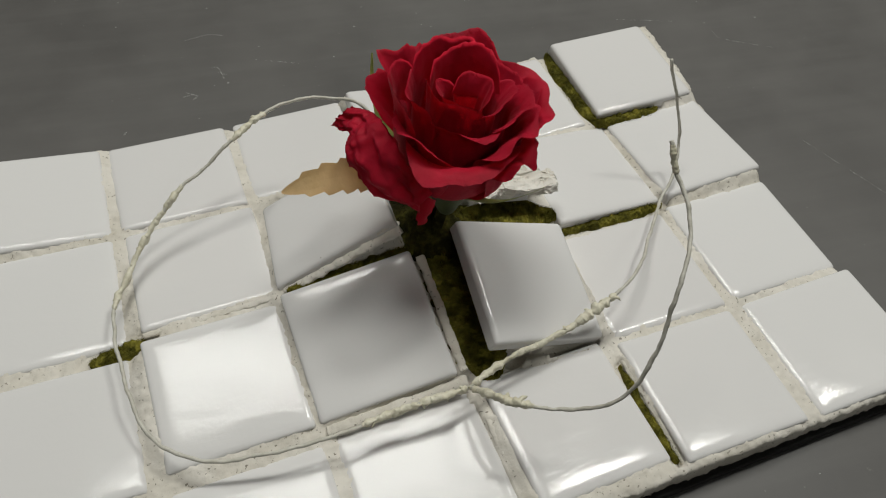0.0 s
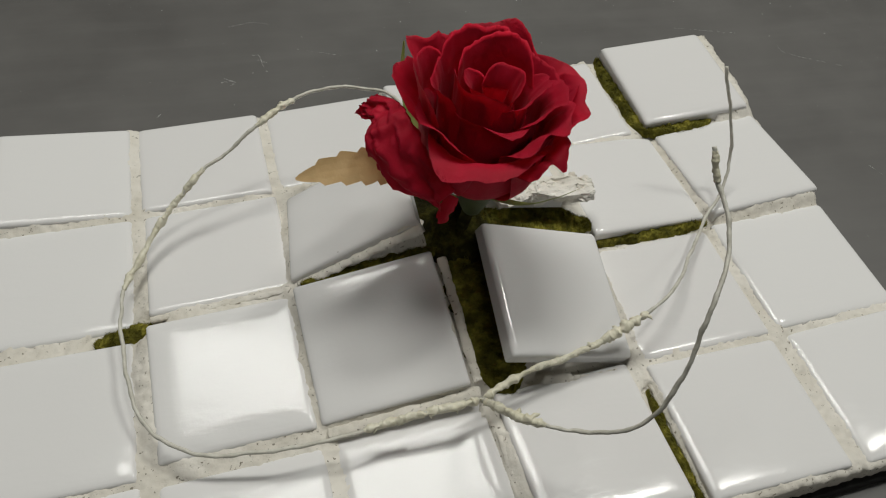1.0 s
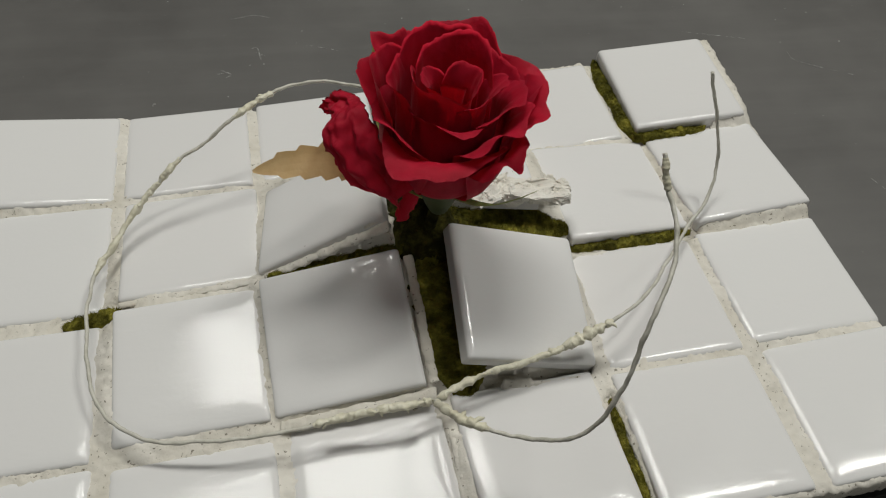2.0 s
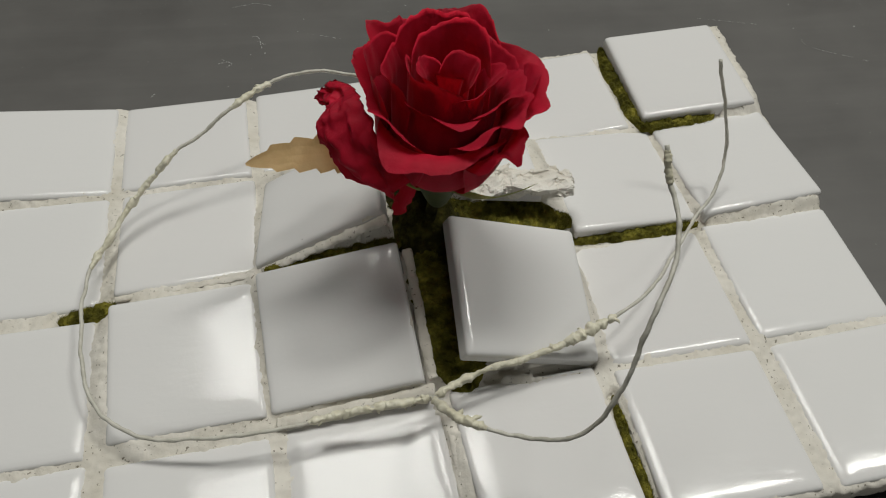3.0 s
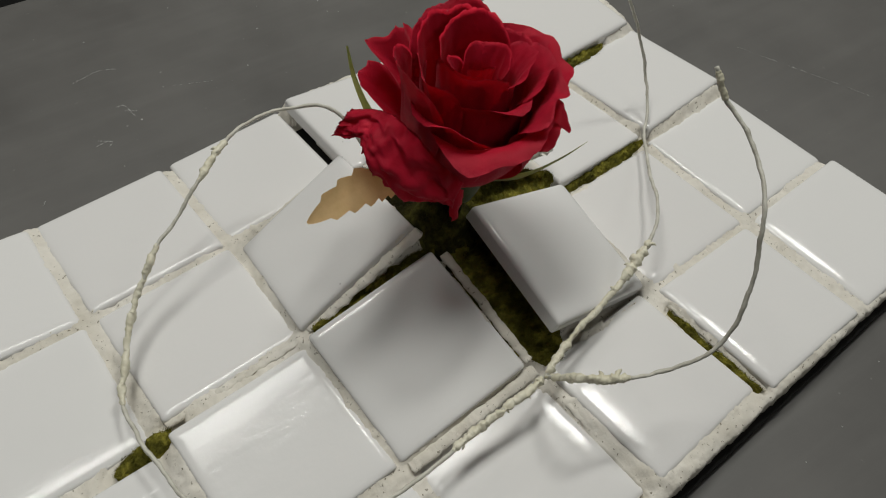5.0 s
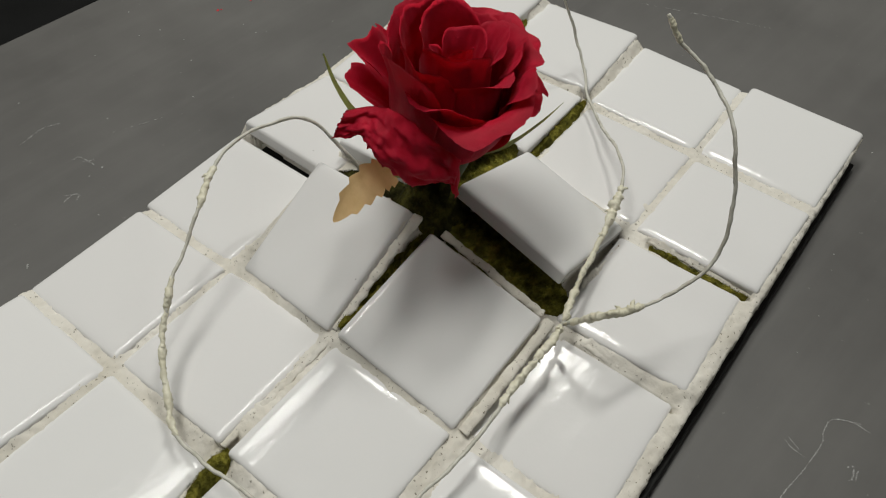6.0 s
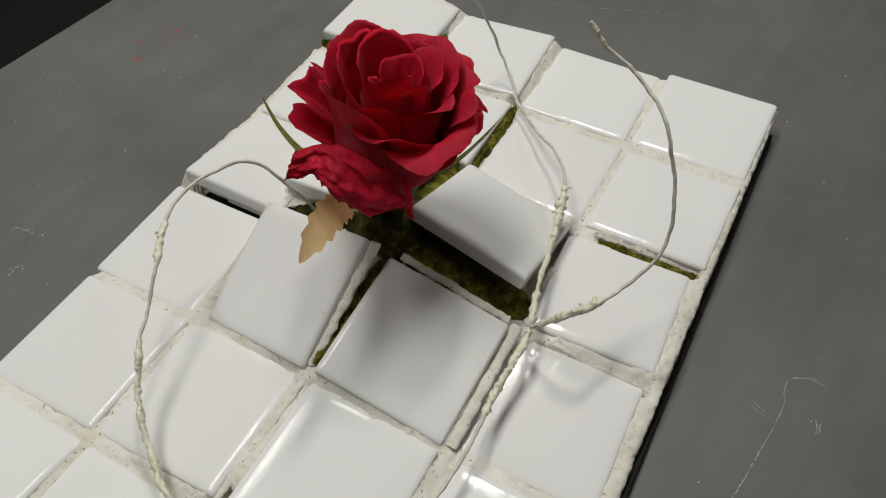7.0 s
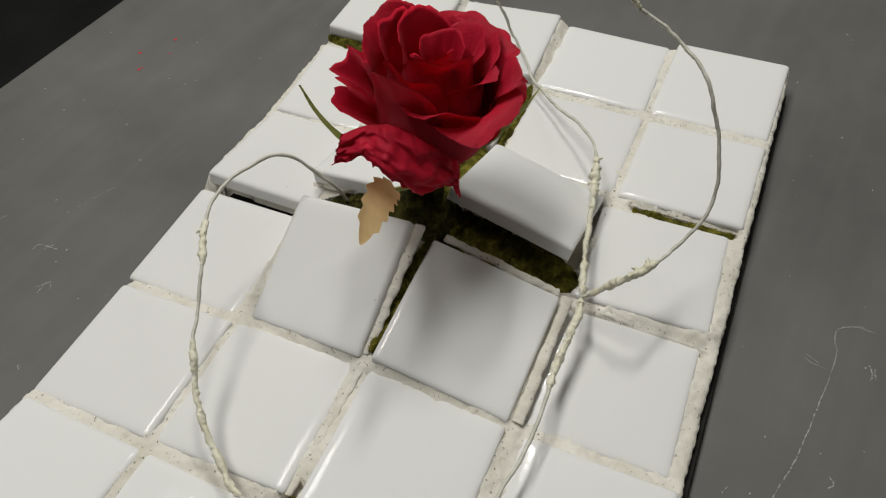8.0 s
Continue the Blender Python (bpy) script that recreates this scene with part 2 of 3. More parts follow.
# ---- the tiled panel ----
# column: x of the joints; tile tops as heights at back-left, back-right, front-right, front-left
TILES = {
    (0, 4): (-0.1276, 0.0730, 0.0460, 0.0166, 0.0116, 0.0118, 0.0168),
    (0, 3): (-0.1286, 0.0233, 0.0460, 0.0132, 0.0121, 0.0108, 0.0118),
    (0, 2): (-0.1300, -0.0297, 0.0461, 0.0121, 0.0122, 0.0121, 0.0120),
    (0, 1): (-0.1300, -0.0790, 0.0460, 0.0110, 0.0110, 0.0110, 0.0110),
    (1, 4): (-0.0775, 0.0737, 0.0458, 0.0098, 0.0099, 0.0119, 0.0118),
    (1, 3): (-0.0766, 0.0247, 0.0461, 0.0108, 0.0113, 0.0156, 0.0151),
    (1, 2): (-0.0778, -0.0275, 0.0450, 0.0170, 0.0181, 0.0128, 0.0117),
    (1, 1): (-0.0775, -0.0800, 0.0460, 0.0105, 0.0105, 0.0110, 0.0110),
    (2, 4): (-0.0268, 0.0755, 0.0460, 0.0078, 0.0099, 0.0120, 0.0100),
    (2, 3): (-0.0310, 0.0233, 0.0456, 0.0086, 0.0312, 0.0434, 0.0208),
    (2, 2): (-0.0306, -0.0282, 0.0453, 0.0232, 0.0309, 0.0205, 0.0128),
    (2, 1): (-0.0266, -0.0759, 0.0458, 0.0088, 0.0111, 0.0106, 0.0083),
    (3, 4): (0.0232, 0.0718, 0.0459, 0.0175, 0.0124, 0.0129, 0.0179),
    (3, 3): (0.0280, 0.0310, 0.0390, 0.0262, 0.0208, 0.0282, 0.0338),
    (3, 2): (0.0298, -0.0281, 0.0454, 0.0401, 0.0227, 0.0127, 0.0302),
    (3, 1): (0.0248, -0.0757, 0.0457, 0.0136, 0.0111, 0.0115, 0.0140),
    (4, 4): (0.0712, 0.0714, 0.0460, 0.0136, 0.0149, 0.0140, 0.0126),
    (4, 3): (0.0795, 0.0227, 0.0463, 0.0167, 0.0123, 0.0130, 0.0175),
    (4, 2): (0.0774, -0.0289, 0.0466, 0.0114, 0.0113, 0.0120, 0.0121),
    (4, 1): (0.0765, -0.0787, 0.0460, 0.0127, 0.0122, 0.0136, 0.0141),
    (5, 4): (0.1246, 0.0730, 0.0468, 0.0211, 0.0218, 0.0191, 0.0184),
    (5, 3): (0.1289, 0.0236, 0.0463, 0.0139, 0.0146, 0.0165, 0.0158),
    (5, 2): (0.1290, -0.0279, 0.0470, 0.0122, 0.0123, 0.0121, 0.0119),
    (5, 1): (0.1306, -0.0789, 0.0472, 0.0105, 0.0142, 0.0157, 0.0120),
}
THICK = 0.0058
panel = thing("mosaic_panel", "white square tiles on cracked plaster with moss in the joints", "tiled panel")


def tile_plane(key):
    """Centre, x slope and y slope of a tile's top."""
    x, y, size, a, b, c, d = TILES[key]
    return x, y, (a + b + c + d) / 4, ((b + c) - (a + d)) / 2 / size, ((a + b) - (c + d)) / 2 / size


def tile_mesh():
    """A square tile whose glazed top falls off softly towards its rounded edges."""
    half, verts, faces, rings = 0.023, [], [], []
    for inset, z, corner in ((0.0, -THICK, 0.0008), (0.0, -0.0018, 0.0010), (0.00015, -0.0012, 0.0013), (0.0005, -0.00072, 0.0016), (0.0011, -0.00040, 0.0019),
                             (0.0022, -0.00019, 0.0022), (0.0040, -0.00008, 0.0026), (0.0065, -0.00002, 0.003), (0.0095, 0.0, 0.003)):
        h, ring = half - inset, []
        for q in range(4):
            for k in range(5):
                a = math.pi / 2 * (q + k / 4)
                cx = (h - corner) * (1 if q in (0, 3) else -1)
                cy = (h - corner) * (1 if q in (0, 1) else -1)
                ring.append(len(verts))
                verts.append((cx + corner * math.cos(a), cy + corner * math.sin(a), z))
        rings.append(ring)
    for a, b in zip(rings, rings[1:]):
        for k in range(20):
            faces.append((a[k], a[(k + 1) % 20], b[(k + 1) % 20], b[k]))
    faces.append(tuple(rings[-1]))
    faces.append(tuple(rings[0][::-1]))
    me = bpy.data.meshes.new("tile")
    me.from_pydata(verts, [], faces)
    me.update()
    me.materials.append(CERAMIC)
    for poly in me.polygons:
        poly.use_smooth = poly.normal.z > 0.05
    return me


TILE = tile_mesh()
TURNED = {(0, 4): -0.9, (0, 3): -0.8, (0, 2): -1.0, (1, 4): 0.3, (1, 3): 0.4, (1, 1): 0.5, (2, 4): -0.7, (2, 3): 0.2, (2, 2): -1.2, (2, 1): 1.3, (3, 4): -0.8, (3, 3): -6.0, (3, 2): -0.5, (3, 1): 1.9, (4, 4): 1.9, (4, 3): 2.1, (4, 2): -0.3, (4, 1): -0.8, (5, 4): 0.8, (5, 3): 2.8, (5, 2): 0.2, (5, 1): -1.0}
for key in TILES:
    x, y, z, sx, sy = tile_plane(key)
    size = TILES[key][2]
    ob = new("tile", TILE)
    ob.parent = panel
    ax = Vector((1, 0, sx)).normalized()
    up = Vector((-sx, -sy, 1)).normalized()
    ay = up.cross(ax)
    turn = Matrix((ax, ay, up)).transposed().to_4x4()
    ob.matrix_basis = Matrix.Translation((x, y, z)) @ turn @ pose(0, 0, 0, 0, 0, TURNED.get(key, 0.0)) @ Matrix.Diagonal(((size + 0.0016) / 0.046, (size + 0.0016) / 0.046, 1, 1))

# moss patches: from, to, half width, height
MOSS_LINES = [
    ((0.0045, 0.002, 0.0275), (0.0055, -0.0545, 0.0135), 0.0105),
    ((-0.051, -0.0026, 0.0208), (-0.006, -0.0048, 0.0296), 0.0034),
    ((0.000, 0.005, 0.0310), (0.056, 0.003, 0.0185), 0.0092),
    ((0.050, -0.002, 0.0130), (0.104, -0.002, 0.0118), 0.0032),
    ((0.1000, 0.046, 0.0150), (0.0995, 0.097, 0.0148), 0.0045),
    ((0.099, 0.0470, 0.0152), (0.131, 0.0475, 0.0150), 0.0036),
    ((-0.118, -0.0045, 0.0115), (-0.0995, -0.0020, 0.0128), 0.0038),
    ((0.0506, -0.100, 0.0100), (0.0506, -0.062, 0.0100), 0.0016),
    ((-0.001, 0.002, 0.0330), (0.001, 0.046, 0.0180), 0.0085),
]
GAPS = [((-0.0020, 0.055, 0.0026), (-0.0012, 0.091, 0.0026), 0.0046), ((0.014, -0.0490, 0.0080), (0.046, -0.0500, 0.0075), 0.0030), ((-0.0042, -0.060, 0.006), (-0.0042, -0.1, 0.006), 0.0008)]


def near_line(x, y, a, b):
    dx, dy = b[0] - a[0], b[1] - a[1]
    t = max(0.0, min(1.0, ((x - a[0]) * dx + (y - a[1]) * dy) / (dx * dx + dy * dy)))
    return math.hypot(x - a[0] - t * dx, y - a[1] - t * dy), a[2] + t * (b[2] - a[2])


def bed_height(x, y):
    """Top of the plaster and grout between the tiles."""
    total = weight = 0.0
    for key in TILES:
        cx, cy, cz, sx, sy = tile_plane(key)
        dx, dy = x - cx, y - cy
        out = max(abs(dx), abs(dy)) - 0.0205
        if out > 0.02:
            continue
        w = 1 / (0.002 + max(out, 0.0)) ** 3
        total += w * min(cz + sx * max(-0.023, min(0.023, dx)) + sy * max(-0.023, min(0.023, dy)), 0.0400)
        weight += w
    z = (total / weight if weight else 0.012) - 0.0011
    z += 0.0008 * noise.noise(Vector((x, y, 0)) * 130) + 0.0006 * noise.noise(Vector((x, y, 3)) * 420) + 0.0005 * noise.noise(Vector((x, y, 5)) * 950)
    for a, b, half in MOSS_LINES:
        d, mz = near_line(x, y, a, b)
        if d < half * 1.15:
            z = min(z, mz - 0.002)
    for a, b, half in GAPS:
        d, mz = near_line(x, y, a, b)
        if d < half:
            z = min(z, mz)
    inside = min(0.1528 - x, x + 0.1545, 0.0975 - y, y + 0.1045)
    if inside < 0.004:
        z -= 0.0012 * (1 - max(inside, 0) / 0.004) ** 3
    return max(z, 0.0026)


def bed():
    """The plaster slab that carries the tiles, with its grout ridges and ragged sides."""
    x0, x1, y0, y1, step = -0.1545, 0.1528, -0.1045, 0.0975, 0.0008
    nx, ny = int((x1 - x0) / step), int((y1 - y0) / step)
    verts, faces = [], []
    for j in range(ny + 1):
        for i in range(nx + 1):
            x, y = x0 + (x1 - x0) * i / nx, y0 + (y1 - y0) * j / ny
            z = bed_height(x, y)
            if i in (0, nx):
                x += 0.0004 * noise.noise(Vector((x, y, 7)) * 160) + 0.0004 * noise.noise(Vector((x, y, 7)) * 600)
            if j in (0, ny):
                y += 0.0004 * noise.noise(Vector((x, y, 9)) * 160) + 0.0005 * noise.noise(Vector((x, y, 9)) * 600)
            verts.append((x, y, z))
    row = nx + 1
    for j in range(ny):
        for i in range(nx):
            k = j * row + i
            faces.append((k, k + 1, k + row + 1, k + row))
    rim = list(range(nx + 1)) + [j * row + nx for j in range(1, ny + 1)] + [ny * row + i for i in range(nx - 1, -1, -1)] + [j * row for j in range(ny - 1, 0, -1)]
    for level in (1, 2):
        start = len(verts)
        for k in rim:
            x, y, z = verts[k]
            s = 0.0012 * noise.noise(Vector((x, y, level)) * 210)
            low = 0.0034 + 0.0014 * noise.noise(Vector((x, y, 4)) * 90)
            verts.append((x * (1 + s * 2) , y * (1 + s * 3), (z + low) / 2 if level == 1 else low))
        upper = rim if level == 1 else list(range(start - len(rim), start))
        lower = list(range(start, start + len(rim)))
        for a in range(len(rim)):
            b = (a + 1) % len(rim)
            faces.append((upper[b], upper[a], lower[a], lower[b]))
    return from_lists("plaster_bed", verts, faces, GROUT, panel, "cream plaster bed with pitted grout joints")


bed()
# Added sheet: paints the shadow along the front edge and in the open gap.
part("shade_sheet", box((0.3025, 0.1965, 0.0040), (-0.00325, -0.00825, 0.0020), 0.0005), PANEL_SHADE, panel, "black sheet in place of the shadow under the panel", smooth=False)


def moss_patch(a, b, half, seed):
    rng = random.Random(seed)
    a, b = Vector(a), Vector(b)
    way = (b - a)
    length = way.length
    way.normalize()
    side = Vector((-way.y, way.x, 0)).normalized()
    n, m = max(6, int(length / 0.0009)), 13
    verts, faces = [], []
    for i in range(n + 1):
        edge = half * (1 + 0.3 * noise.noise(Vector((i * 0.16, seed * 3.1, 0)))) * min(1.0, 0.25 + 4 * i / n, 0.25 + 4 * (n - i) / n)
        for j in range(m):
            s = j / (m - 1) * 2 - 1
            q = a + way * length * i / n + side * s * edge
            q.z += 0.0012 * noise.noise(q * 330) + 0.0011 * noise.noise(q * 900) - 0.0028 * s ** 4
            verts.append(q)
    for i in range(n):
        for j in range(m - 1):
            k = i * m + j
            faces.append((k, k + 1, k + m + 1, k + m))
    # short fibres
    for _ in range(int(length * half * 2 * 9e6)):
        t, s = rng.random(), rng.uniform(-1, 1)
        q = a + way * length * t + side * s * half * min(1.0, 0.25 + 4 * t, 0.25 + 4 * (1 - t))
        q.z += 0.0012 * noise.noise(q * 330) - 0.0028 * s ** 4 - 0.0002
        lean = Vector((rng.uniform(-1, 1), rng.uniform(-1, 1), rng.uniform(0.4, 1.3))).normalized() * rng.uniform(0.0006, 0.0016)
        across = Vector((rng.uniform(-1, 1), rng.uniform(-1, 1), 0)) * 0.00012
        k = len(verts)
        verts += [q - across, q + across, q + lean]
        faces.append((k, k + 1, k + 2))
    # Patch 9 runs below the head; its darker colour holds the shade there.
    ob = from_lists("moss", verts, faces, SHADED_MOSS if seed in (9,) else MOSS, panel, "olive fuzzy moss", smooth=False)
    ob["kind"] = "stuff"


for i, (a, b, half) in enumerate(MOSS_LINES):
    moss_patch(a, b, half, i + 1)

def ridge(a, b, r, seed):
    """A rough run of grout that stands up along a tile's edge."""
    pts = [Vector(a).lerp(Vector(b), k / 90) + 0.0004 * noise.noise_vector(Vector((k * 0.15, seed, 0))) for k in range(91)]
    bm = tube(pts, lambda s: 0.95 * r * (0.85 + 0.25 * noise.noise(Vector((s * 9, seed, 2)))), 14, 0.2, seed)
    for k, v in enumerate(bm.verts):
        heart = pts[k // 14].z
        v.co.z = heart - 0.0002 + 0.5 * (v.co.z - heart)
        v.co += 0.00024 * noise.noise_vector(v.co * 700) + 0.00022 * noise.noise_vector(v.co * 2100)
    part("grout_ridge", bm, GROUT, panel, "pitted cream grout ridge")


for n, (a, b, r) in enumerate([
        ((-0.051, -0.0010, 0.0185), (-0.0100, -0.0022, 0.0380), 0.0022), ((-0.0048, -0.0085, 0.0290), (-0.0042, -0.0500, 0.0175), 0.0019),
        ((-0.0010, -0.0565, 0.0112), (-0.0008, -0.1020, 0.0093), 0.0019), ((0.0532, -0.0560, 0.0098), (0.0534, -0.1010, 0.0095), 0.0020),
        ((-0.0515, -0.0530, 0.0108), (-0.0040, -0.0530, 0.0165), 0.0024), ((-0.1000, 0.0000, 0.0130), (-0.0560, -0.0020, 0.0180), 0.0015),
        ((0.0012, 0.0520, 0.0142), (0.0018, 0.0960, 0.0142), 0.0012)]):
    ridge(a, b, r, n + 1.0)


def mound():
    """Moss heaped round the foot of the rose, with the head's shade put into its colour."""
    rng = random.Random(77)
    verts, faces, n, m = [], [], 40, 16
    for j in range(m):
        r = 0.0195 * j / (m - 1)
        for i in range(n):
            a = 2 * math.pi * i / n
            q = Vector((0.004 + r * math.cos(a), 0.004 + r * math.sin(a), 0.040 - 0.026 * (j / (m - 1)) ** 1.4))
            q.z += 0.0030 * noise.noise(q * 150) + 0.0014 * noise.noise(q * 700)
            verts.append(q)
    for j in range(m - 1):
        for i in range(n):
            k, nx = j * n + i, j * n + (i + 1) % n
            faces.append((k, nx, nx + n, k + n))
    for _ in range(9000):
        q = verts[rng.randrange(len(verts))] + Vector((rng.uniform(-1, 1), rng.uniform(-1, 1), rng.uniform(-0.5, 0.3))) * 0.001
        lean = Vector((rng.uniform(-1, 1), rng.uniform(-1, 1), rng.uniform(0.2, 1.2))).normalized() * rng.uniform(0.0006, 0.0017)
        across = Vector((rng.uniform(-1, 1), rng.uniform(-1, 1), 0)) * 0.00012
        k = len(verts)
        verts.extend((q - across, q + across, q + lean))
        faces.append((k, k + 1, k + 2))
    ob = from_lists("moss", verts, faces, SHADED_MOSS, panel, "soil-dark moss heap coloured for the rose's shade", smooth=False)
    ob["kind"] = "stuff"


mound()


def chip(at, size, turn, seed):
    """A flake of broken plaster with a crumbled edge."""
    bm = box(size)
    bmesh.ops.subdivide_edges(bm, edges=bm.edges[:], cuts=17, use_grid_fill=True)
    for v in bm.verts:
        q = v.co * 260 + Vector((seed, 0, 0))
        end = 1 - 0.55 * max(0.0, -v.co.x / size[0] * 2) ** 2
        v.co.y *= end
        v.co.z *= 0.45 + 0.55 * end
        v.co += Vector((noise.noise(q), noise.noise(q + Vector((9, 0, 0))), 0.7 * noise.noise(q + Vector((0, 9, 0))))) * 0.0020
        v.co += Vector((noise.noise(q * 3.5), noise.noise(q * 3.5 + Vector((9, 0, 0))), noise.noise(q * 3.5 + Vector((0, 9, 0))))) * 0.0009
    ob = part("plaster_flake", bm, PLASTER, panel, "broken white plaster flake", smooth=False)
    ob.matrix_basis = pose(*at, *turn)


chip((0.0390, 0.0095, 0.0330), (0.034, 0.0085, 0.0026), (2, 5, -6), 3.0)
chip((0.0385, 0.0120, 0.0300), (0.030, 0.0100, 0.0032), (-3, 4, -2), 8.0)
chip((0.0270, 0.0100, 0.0340), (0.016, 0.0100, 0.0024), (8, -4, 12), 14.0)

# ---- the rose ----
ROSE = Vector((0.0060, -0.0030, 0.0540))
rose = thing("artificial_rose", "red fabric rose growing out of the cracked tiles", "artificial flower", ROSE)


def petal(phi, half, rim, low, high, flare=0.0, drop=0.0, notch=0.0, seed=0, base=0.3, lean=0.0, start=0.72, belly=0.5):
    """A cupped petal round the rose's axis. phi, half: its middle and half width in degrees; rim: radius; low, high: heights;
    flare, drop: how far the rim rolls outwards and down; lean: height difference between its sides."""
    bm = bmesh.new()
    nu, nv = 48, 26
    grid = []
    crest = 0.55 * math.sin(seed * 2.4)
    for j in range(nv + 1):
        v0 = j / nv
        row = []
        for i in range(nu + 1):
            u = i / nu * 2 - 1
            edge = 1 - 0.24 * abs(u) ** 3.5 + 0.05 * noise.noise(Vector((u * 1.8, seed * 1.7, 0))) + 0.05 * math.exp(-((u - crest) * 4) ** 2) - notch * math.exp(-(u * 7) ** 2)
            if j == nv:
                edge += 0.012 * noise.noise(Vector((u * 13, seed * 2.3, 5))) + 0.008 * noise.noise(Vector((u * 41, seed * 2.3, 8)))
            v = v0 * edge
            wide = base + (1 - base) * math.sin(min(1.0, v * 1.35) * math.pi / 2)
            a = radians(phi) + radians(half) * u * wide
            r = rim * (0.12 + 0.83 * math.sin(min(1.0, v / belly) * math.pi / 2) ** 0.75 + 0.05 * v)
            z = low + (high - low) * v + lean * u * v
            s = max(0.0, (v - start) / (1 - start))
            wave = 1 + 0.7 * noise.noise(Vector((u * 1.5, seed * 3.9, 2)))
            r += flare * wave * s ** 1.3
            z -= drop * wave * s ** 2.0
            r += (0.0009 + 0.0010 * rim / 0.022) * v * noise.noise(Vector((u * 1.9, v * 1.6, seed * 5.1)))
            r += 0.0005 * v * noise.noise(Vector((u * 6, v * 4, seed * 4.3)))
            r += 0.07 * rim * (u if seed % 2 else -u) * v
            row.append(bm.verts.new((r * math.cos(a) + 0.055 * z, r * math.sin(a), z)))
        grid.append(row)
    for j in range(nv):
        for i in range(nu):
            bm.faces.new((grid[j][i], grid[j][i + 1], grid[j + 1][i + 1], grid[j + 1][i]))
    bmesh.ops.solidify(bm, geom=bm.faces[:], thickness=0.0003)
    return part("petal", bm, PETAL, rose)


PETALS = [  # middle, half width, radius, low, high, flare, drop, notch, lean, start of the lip
    (247, 62, 0.0174, -0.001, 0.0390, 0.0080, 0.0085, 0.0, 0.0010, 0.66),
    (304, 32, 0.0195, -0.001, 0.0385, 0.0060, 0.0110, -0.05, 0.001, 0.60),
    (345, 38, 0.0205, -0.001, 0.0420, 0.0056, 0.0060, 0.05, 0.0, 0.66),
    (22, 44, 0.0205, -0.001, 0.0410, 0.0044, 0.0040, 0.0, 0.0, 0.70),
    (72, 44, 0.0200, -0.001, 0.0450, 0.0040, 0.0020, 0.0, 0.0, 0.72),
    (112, 27, 0.0190, -0.001, 0.0405, 0.0098, 0.0014, -0.04, 0.0, 0.60),
    (124, 24, 0.0190, -0.001, 0.0320, 0.0115, 0.0010, -0.07, 0.0, 0.58),
    (156, 46, 0.0200, -0.001, 0.0450, 0.0026, 0.0016, 0.0, 0.0, 0.75),
    (196, 48, 0.0172, -0.001, 0.0400, 0.0050, 0.0055, 0.0, -0.0030, 0.70),
    (306, 46, 0.0166, -0.001, 0.0435, 0.0082, 0.0075, 0.0, 0.001, 0.66),
    (248, 64, 0.0128, 0.001, 0.0405, 0.0036, 0.0030, 0.0, -0.0012, 0.80),
    (164, 50, 0.0150, 0.000, 0.0445, 0.0024, 0.0014, 0.0, 0.0, 0.80),
    (328, 50, 0.0134, 0.001, 0.0440, 0.0064, 0.0045, 0.0, 0.0, 0.72),
    (40, 60, 0.0152, 0.000, 0.0425, 0.0032, 0.0020, 0.0, 0.0, 0.76),
    (98, 60, 0.0150, 0.000, 0.0475, 0.0022, 0.0010, -0.05, 0.0, 0.8),
    (212, 82, 0.0106, 0.003, 0.0455, 0.0016, 0.0008, 0.0, -0.0015, 0.88),
    (320, 66, 0.0096, 0.003, 0.0450, 0.0046, 0.0030, 0.0, 0.0, 0.76),
    (80, 86, 0.0108, 0.003, 0.0475, 0.0014, 0.0004, 0.0, 0.0, 0.86),
    (180, 92, 0.0066, 0.006, 0.0440, 0.0028, 0.0012, 0.0, 0.0, 0.8),
    (20, 96, 0.0056, 0.008, 0.0430, 0.0022, 0.0008, 0.0, 0.0, 0.8),
    (250, 125, 0.0030, 0.010, 0.0415, 0.0012, 0.0004, 0.0, 0.0, 0.8),
]
for i, (phi, half, rim, low, high, flare, drop, notch, slant, lip) in enumerate(PETALS):
    petal(phi, half, rim, low, high, flare, drop, notch, seed=i + 1, lean=slant, start=lip)


def blade(points, widths, mat, name, parent, label, teeth=0.0, cup=0.1, tip=0.0):
    """A leaf along a curved midrib with a toothed edge."""
    line = smooth_line(points, 10)
    n = len(line) - 1
    bm = bmesh.new()
    rows = []
    for i, q in enumerate(line):
        t = i / n
        way = (line[min(i + 1, n)] - line[max(i - 1, 0)]).normalized()
        side = way.cross(Vector((0, 0, 1))).normalized()
        up = side.cross(way)
        side = side * math.cos(tip) + up * math.sin(tip)
        up = side.cross(way)
        x = t * (len(widths) - 1)
        k = min(int(x), len(widths) - 2)
        w = widths[k] + (widths[k + 1] - widths[k]) * (x - k)
        w *= 1 + teeth * ((i % 5) / 5 - 0.4)
        rows.append([bm.verts.new(q + side * s * w + up * (cup * w * s * s)) for s in (-1, -0.5, 0, 0.5, 1)])
    for a, b in zip(rows, rows[1:]):
        for k in range(4):
            bm.faces.new((a[k], a[k + 1], b[k + 1], b[k]))
    bmesh.ops.solidify(bm, geom=bm.faces[:], thickness=0.0003)
    return part(name, bm, mat, parent, label, smooth=False)


